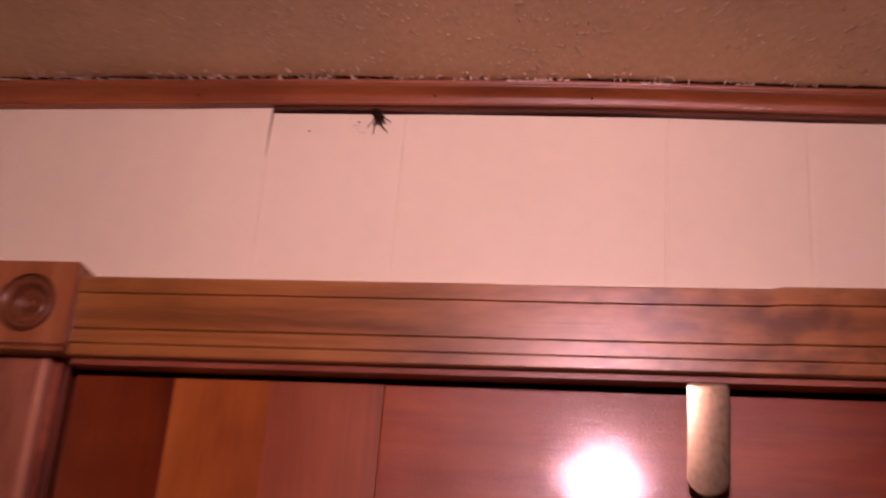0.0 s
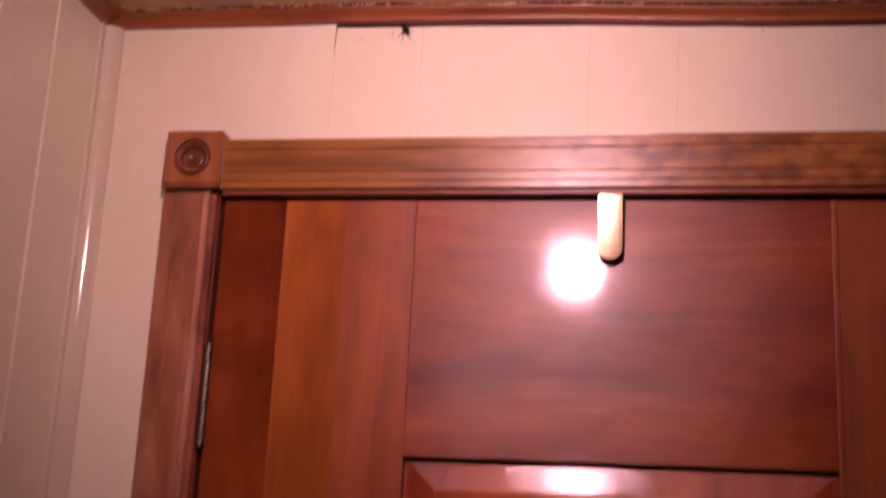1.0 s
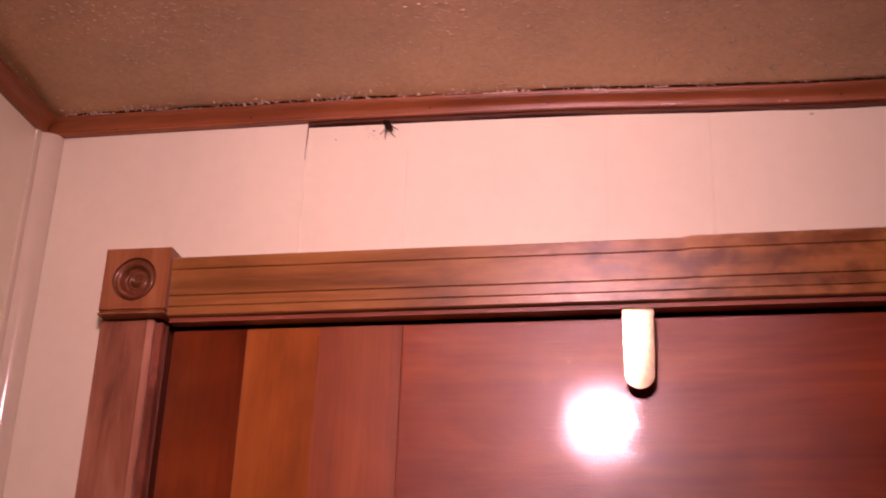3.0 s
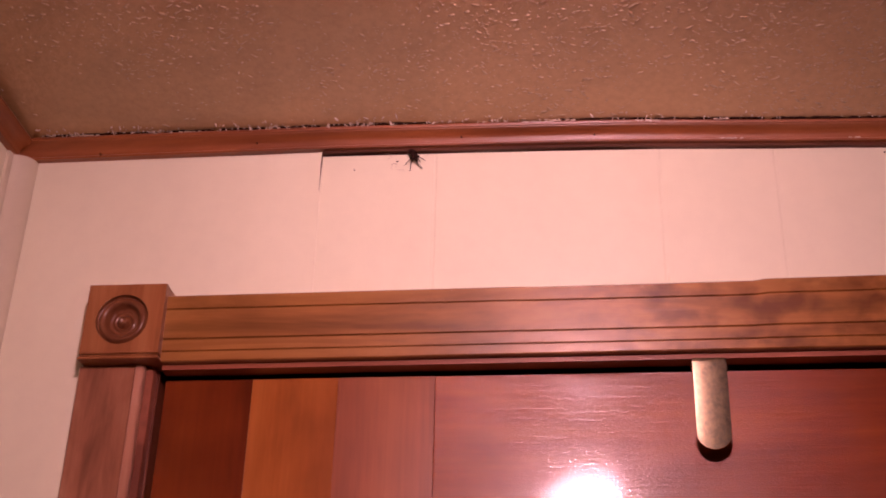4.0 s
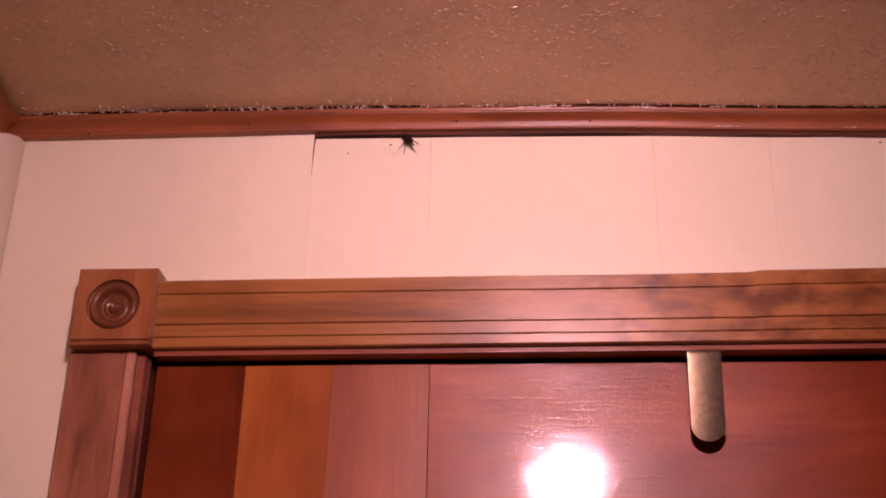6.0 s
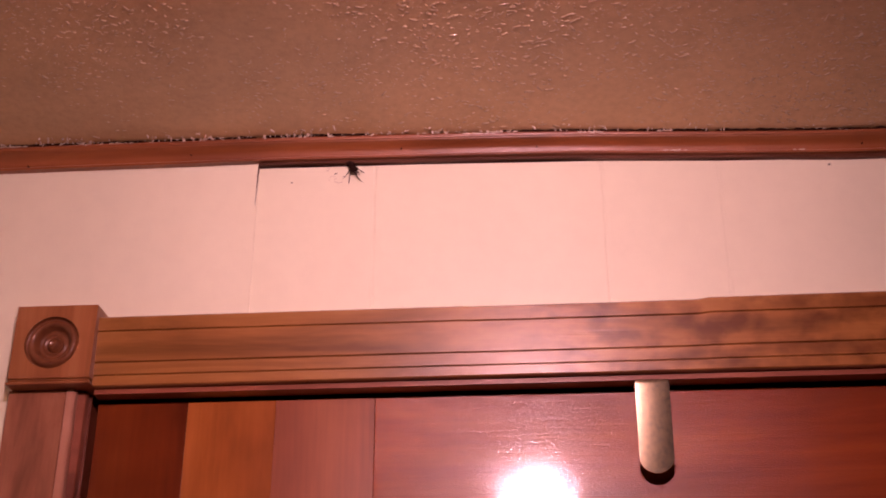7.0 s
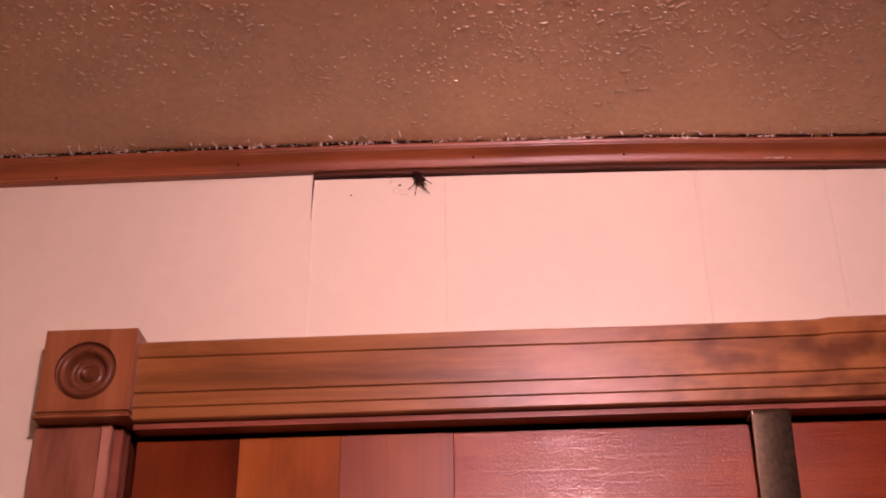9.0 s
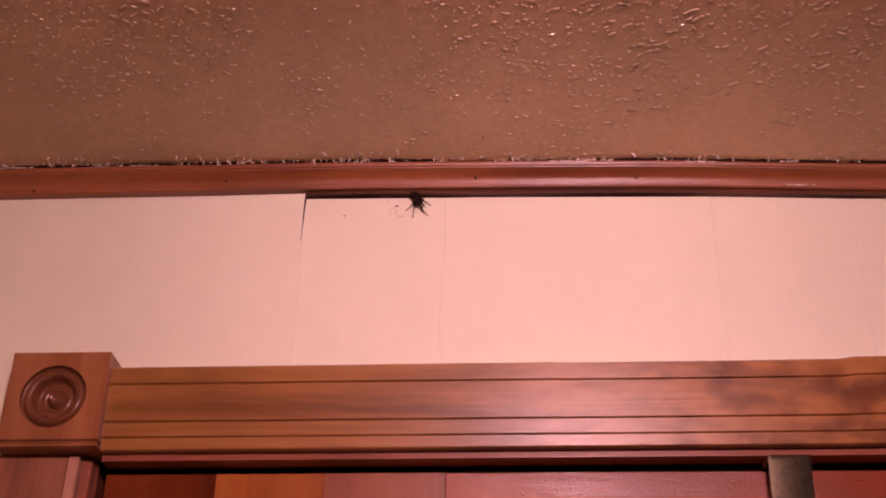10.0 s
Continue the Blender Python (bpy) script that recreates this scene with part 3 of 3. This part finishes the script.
def hinge(z):
    bm = bmesh.new()
    for k in range(5):
        a = z - 0.046 + k * 0.0184
        cyl = turned(((0.0, a), (0.0036, a), (0.0040, a + 0.0006), (0.0040, a + 0.0172), (0.0036, a + 0.0178), (0.0, a + 0.0178)), Matrix.Translation((DOOR_L - 0.0002, -0.0030, 0)), 14)
        me = bpy.data.meshes.new("tmp")
        cyl.to_mesh(me)
        cyl.free()
        bm.from_mesh(me)
        bpy.data.meshes.remove(me)
    knuckle = part("hinge", bm, STEEL, door, "tarnished metal butt hinge")
    ball = turned(((0.0, -0.006), (0.0026, -0.0052), (0.0042, -0.0030), (0.0040, -0.0008), (0.0028, 0.0), (0.0, 0.0)), Matrix.Translation((DOOR_L - 0.0002, -0.0030, z - 0.046)), 14)
    smooth(part("pin_tip", ball, STEEL, knuckle))
    part("leaf", box(DOOR_L - 0.0024, DOOR_L - 0.0008, -0.001, 0.030, z - 0.045, z + 0.045), STEEL, knuckle)


hinge(1.842)
hinge(0.25)

# ---- over-door hanger ----
hanger = base_empty("door_hanger", (0.4192, -0.01, DOOR_TOP))
tagged(hanger, "aged brass over-door hanger strip with rounded end", "door hanger")
HX, HW = 0.4200, 0.0108


def strip_point(u, v, y):
    """A point of the strip: u from -1 to 1 across, v from 0 at its rounded foot to 1 at the head. It leans, its head standing out."""
    foot = 1.9794 - 0.0100 * math.sqrt(max(0.0, 1 - u * u))
    z = foot + (2.0268 - foot) * v
    return (HX + HW * u, y - 0.085 * (z - 2.0), z)


ACROSS = [math.sin(math.pi / 2 * (k / 8 - 1)) for k in range(17)]
bm = bmesh.new()
grid = []
for u in ACROSS:
    dome = 0.00018 * (1 - u * u)
    grid.append([bm.verts.new(strip_point(u, v, -0.0128 - dome)) for v in (0, 0.15, 0.4, 0.7, 1)] + [bm.verts.new(strip_point(u, v, -0.0110)) for v in (1, 0.7, 0.4, 0.15, 0)])
for a, b in zip(grid, grid[1:]):
    for k in range(10):
        bm.faces.new((a[k], b[k], b[(k + 1) % 10], a[(k + 1) % 10]))
bm.faces.new(grid[0])
bm.faces.new(grid[-1])
smooth(part("strip", bm, BRASS, hanger), 30)
part("hook_over", box(HX - HW, HX + HW, -0.0100, 0.0462, DOOR_TOP + 0.0004, DOOR_TOP + 0.0020, 0.0005, 1), BRASS, hanger)
part("bend", box(HX - HW, HX + HW, -0.0146, -0.0100, 2.0262, DOOR_TOP + 0.0018, 0.0010, 3), BRASS, hanger)
part("back_strip", box(HX - HW, HX + HW, 0.0446, 0.0462, DOOR_TOP - 0.03, DOOR_TOP + 0.002, 0.0004, 1), BRASS, hanger)

# ---- ceiling lamp over the camera, placed from its highlight, aimed at the door ----
lamp = base_empty("unseen_ceiling_lamp", (LAMP.x, LAMP.y, CEIL))
tagged(lamp, "lit ceiling lamp out of view, with a grey oval housing and hood added to narrow its light", "spot lamp")
aim = LAMP_AIM - LAMP
at = Matrix.Translation(LAMP) @ aim.to_track_quat("Z", "Y").to_matrix().to_4x4()


def oval(rx, ry, h):
    return [at @ Vector((rx * math.cos(a), ry * math.sin(a), h)) for a in [2 * math.pi * k / 40 for k in range(40)]]


# added oval housing: hood flares up and down, stays narrow to dim the sides
shell = [(0.024, 0.012, -0.056), (0.035, 0.018, -0.046), (0.0385, 0.0195, -0.030), (0.0385, 0.0205, 0.0), (0.0385, 0.042, LAMP_HOOD), (0.0366, 0.0405, LAMP_HOOD), (0.0362, 0.0185, -0.0045), (0.004, 0.002, -0.0045)]
smooth(part("housing", sweep([oval(*r) for r in shell]), LAMP_METAL, lamp))
at = at @ Matrix.Diagonal((0.95, 0.48, 1.0, 1.0))
smooth(part("bulb", turned(((0.0, -0.004), (0.0365, -0.0035), (0.0365, 0.0), (0.026, 0.0022), (0.013, 0.0034), (0.0, 0.0038)), at, 40), BULB, lamp), 60)
down = Matrix.Translation((LAMP.x, LAMP.y - 0.03, 0))
smooth(part("stem", turned(((0.0, LAMP.z + 0.014), (0.008, LAMP.z + 0.014), (0.008, 2.215), (0.0, 2.215)), down, 20), LAMP_METAL, lamp))
smooth(part("ceiling_plate", turned(((0.0, 2.2325), (0.052, 2.2325), (0.052, 2.219), (0.044, 2.211), (0.0, 2.210)), down, 36), LAMP_METAL, lamp))

# ---- marks and loose bits on the walls ----
def sliver(bm, x0, z0, x1, z1, w0, w1, y, thick=0.0003):
    """A thin tapered flake lying on a face that looks south."""
    d = Vector((x1 - x0, 0, z1 - z0))
    u = Vector((d.z, 0, -d.x)).normalized()
    a, b = Vector((x0, y, z0)), Vector((x1, y, z1))
    mid = (a + b) / 2 + u * (w0 * 0.15)
    ring = [a - u * w0 / 2, mid - u * (w0 + w1) / 4, b - u * w1 / 2, b + u * w1 / 2, mid + u * (w0 + w1) / 4, a + u * w0 / 2]
    f = [bm.verts.new(p - Vector((0, thick, 0))) for p in ring]
    k = [bm.verts.new(p) for p in ring]
    bm.faces.new(f)
    bm.faces.new(k[::-1])
    for i in range(6):
        bm.faces.new((f[i], f[(i + 1) % 6], k[(i + 1) % 6], k[i]))


bm = bmesh.new()
sliver(bm, JOINT, crown_low(JOINT) + 0.0005, JOINT - 0.0008, 2.185, 0.0013, 0.0005, -0.0011)
sliver(bm, JOINT - 0.0008, 2.185, JOINT - 0.0011, 2.172, 0.0004, 0.00015, -0.0011)
part("crack", bm, STAIN, wall_n, "dark grimy gap at the sheet joint")
# thin dark line below the crown, starting at the sheet joint
bm = bmesh.new()
sliver(bm, JOINT - 0.001, crown_low(JOINT) - 0.0024, 0.278, crown_low(0.278) - 0.0027, 0.0011, 0.0005, 0.0004)
part("dark_line", bm, GRIME_SHADE, wall_n, "thin dark line under the crown moulding")
bm = bmesh.new()
for x, z, a in ((0.2080, 2.1967, 0.0009), (0.1764, 2.1905, 0.0006), (0.5565, 2.1905, 0.0010)):
    sliver(bm, x - a, z, x + a, z + a * 0.4, a * 0.9, a * 0.5, 0.0006, 0.0005)
part("speck", bm, GRIME_SHADE, wall_n)

bm = bmesh.new()
sliver(bm, 0.3198, 2.0145, 0.3247, 2.0180, 0.0012, 0.0005, FACE + 0.0009, 0.0001)
sliver(bm, 0.3738, 1.9720, 0.3767, 1.9735, 0.0016, 0.0008, FACE + 0.0009, 0.0001)
sliver(bm, 0.3772, 1.9755, 0.3777, 1.9775, 0.0006, 0.0003, FACE + 0.0009, 0.0001)
part("scratch", bm, GRIME_SHADE, door, "small dark scratch")

# nail holes and flakes of paint on the crown
bm = bmesh.new()
for x, h in ((0.1031, 0.42), (0.2561, 0.40), (0.3527, 0.36), (-0.0167, 0.1), (0.5785, 0.4)):
    c = Matrix.Translation((x, -0.0084, crown_low(x) + h * crown_tall(x))) @ Matrix.Rotation(radians(90), 4, "X")
    bmesh.ops.create_cone(bm, cap_ends=True, segments=8, radius1=0.0006, radius2=0.0004, depth=0.002, matrix=c)
part("nail", bm, GRIME_SHADE, crown, "dark nail heads")

flakes = bmesh.new()
rng = np.random.default_rng(9)


def flake(x, y, z, r, long=1.0):
    m = Matrix.Translation((x, y, z)) @ Euler((rng.uniform(0, 6), rng.uniform(0, 6), rng.uniform(0, 6))).to_matrix().to_4x4() @ Matrix.Diagonal((r * long, r, r * 0.6, 1))
    bmesh.ops.create_icosphere(flakes, subdivisions=1, radius=1.0, matrix=m)


for _ in range(520):
    x = CORNER.x + 0.02 + abs(rng.normal(0, 0.22)) if rng.uniform() < 0.75 else rng.uniform(-0.08, 0.85)
    if x > 0.85 or noise.noise((x * 30, 0, 0)) < rng.uniform(-0.5, 0.3):
        continue
    d = rng.uniform(0.0140, 0.0160) if rng.uniform() < 0.75 else rng.uniform(0.015, 0.024)
    z = min(crown_low(x) + crown_tall(x) + rng.uniform(-0.0004, 0.0012), ceil_z(x, -d))
    flake(x, -d, z, rng.uniform(0.0003, 0.0010), rng.uniform(1, 3.4))
for x, h, n in ((0.4509, 0.10, 4), (0.3929, 0.90, 5), (0.3135, 0.93, 7), (0.3311, 0.99, 5), (0.5372, 0.12, 3), (0.2068, 0.93, 2), (0.4448, 0.98, 3), (-0.025, 0.97, 6), (0.0545, 0.98, 5)):
    for k in range(n):
        xx = x + 0.0036 * (k - n / 2) + rng.normal(0, 0.0008)
        m = Matrix.Translation((xx, -0.0152 if h > 0.5 else -0.0072, crown_low(xx) + h * crown_tall(xx))) @ Matrix.Rotation(rng.normal(0, 0.12), 4, "Y") @ Matrix.Diagonal((rng.uniform(0.0012, 0.0034), 0.0006, rng.uniform(0.0003, 0.0008), 1))
        bmesh.ops.create_icosphere(flakes, subdivisions=1, radius=1.0, matrix=m)
for _ in range(26):
    a = rng.uniform(0.03, 0.3)
    p = west_point(a, rng.uniform(0.010, 0.017), crown_low(-0.09) + crown_tall(-0.1) + rng.uniform(0, 0.001))
    flake(*p, rng.uniform(0.0003, 0.0010), 1.5)
crumbs = part("plaster_crumbs", flakes, FLAKE)
tagged(crumbs, "pale plaster and paint crumbs along the crown moulding", "crumbs", kind="stuff")

# strip coloured dark for the shade between crown and ceiling, broken by filler
bm = bmesh.new()
x = -0.06
while x < 0.95:
    run = rng.uniform(0.015, 0.09)
    if rng.uniform() < (0.6 if x < 0.1 else 0.95):
        n = max(3, int(run / 0.002))
        ring = []
        for k in range(n + 1):
            xx = x + run * k / n
            t = 0.0015 * min(1.0, 0.35 + 2.5 * math.sin(math.pi * k / n)) * (0.75 + 0.9 * noise.noise((xx * 160, 2.0, 0.0)))
            z = crown_low(xx) + crown_tall(xx) - 0.0001
            ring.append([(xx, -0.0150, z), (xx, -0.0153, z + t), (xx, -0.0128, z + t), (xx, -0.0128, z)])
        piece = sweep(ring)
        me = bpy.data.meshes.new("tmp")
        piece.to_mesh(me)
        piece.free()
        bm.from_mesh(me)
        bpy.data.meshes.remove(me)
    x += run + rng.uniform(0.0, 0.006)
part("shaded_gap", bm, GRIME_SHADE, crown, "dark broken strip painting in the shaded gap above the moulding")

# tuft and dark threads standing in for a spider under the crown, with cobweb silk
web = base_empty("cobweb", (0.2195, -0.004, 2.2045))
tagged(web, "dark tuft and threads standing in for a spider, with loose cobweb silk under the moulding", "cobweb")
bm = bmesh.new()
rng = np.random.default_rng(21)
for k in range(7):
    c = Vector((0.2205 + rng.normal(0, 0.0010), -0.0035 - rng.uniform(0, 0.002), 2.1995 + rng.normal(0, 0.0017)))
    bmesh.ops.create_icosphere(bm, subdivisions=2, radius=0.0024 * rng.uniform(0.6, 1.1), matrix=Matrix.Translation(c) @ Matrix.Diagonal((1.2, 0.7, 1.0, 1)))
for v in bm.verts:
    v.co += Vector((noise.noise(v.co * 900), noise.noise(v.co * 900 + Vector((5, 0, 0))), noise.noise(v.co * 900 + Vector((0, 5, 0))))) * 0.0007
part("spider_body_tuft", bm, GRIME_SHADE, web, "black clump standing in for a spider's body")
bm = bmesh.new()
for dx, dz, bend in ((-0.0068, -0.0070, 0.0006), (-0.0024, -0.0125, -0.0005), (0.0034, -0.0075, 0.0008), (0.0068, -0.0112, -0.0009), (0.0084, -0.0035, 0.0006), (0.0050, -0.0050, 0.0005)):
    pts = [(0.2205 + dx * t + bend * math.sin(3.1 * t), -0.0040 + 0.0022 * t, 2.1992 + dz * t + 0.4 * bend * math.sin(5 * t)) for t in (0, 0.2, 0.4, 0.6, 0.8, 1.0)]
    strand(bm, pts, 0.00050, 0.00022)
part("spider_leg_thread", bm, GRIME_SHADE, web, "dark threads standing in for a spider's legs")
bm = bmesh.new()
for k in range(5):
    x, z = 0.2205 + rng.uniform(-0.02, 0.024), 2.2010 - rng.uniform(0, 0.012)
    a = rng.uniform(0, 6.28)
    pts = [(x + 0.006 * t * math.cos(a + 2.4 * t), -0.0008 - 0.001 * t * (1 - t), z + 0.005 * t * math.sin(a + 2.4 * t)) for t in (0, 0.2, 0.4, 0.6, 0.8, 1.0)]
    strand(bm, pts, 0.00014, 0.0001, 4)
part("silk_thread", bm, WEB, web, "pale silk threads")

# ---- small hook on the west wall ----
hook = base_empty("wall_hook", west_point(0.311, 0.0, 1.872))
tagged(hook, "dark bronze two-pronged hook on the grooved wall", "wall hook")
ring = [(0.312 + 0.012 * math.cos(a), 1.872 + 0.022 * math.sin(a)) for a in [2 * math.pi * k / 24 for k in range(24)]]
smooth(part("back_plate", sweep([[west_point(a, d, z) for a, z in ring] for d in (0.0002, 0.003)]), BRONZE, hook))
for dz in (0.008, -0.008):
    bm = bmesh.new()
    strand(bm, [west_point(0.312 - 0.014 * t ** 1.5, 0.002 + 0.020 * math.sin(1.8 * t), 1.872 + dz * (0.6 + 0.5 * t)) for t in (0, 0.2, 0.4, 0.6, 0.8, 1.0)], 0.0046, 0.0020, 8)
    smooth(part("prong", bm, BRONZE, hook))

# ---- round ornament on the door panel ----
orn = base_empty("door_ornament", (0.4270, 0.006, 1.6480))
tagged(orn, "round pale blue glazed ornament with a dark rim on the door", "ornament")
m = Matrix.Translation((0.4270, 0.0078, 1.6480)) @ Matrix.Rotation(radians(90), 4, "X")
smooth(part("rim", turned(((0.0, 0.0), (0.0430, 0.0), (0.0440, 0.002), (0.0430, 0.0055), (0.0405, 0.0062), (0.0395, 0.004), (0.0, 0.004)), m, 48), BRONZE, orn))
smooth(part("disc", turned(((0.0, 0.004), (0.0392, 0.0042), (0.036, 0.0068), (0.026, 0.0096), (0.012, 0.0110), (0.0, 0.0113)), m, 48), GLAZE, orn))
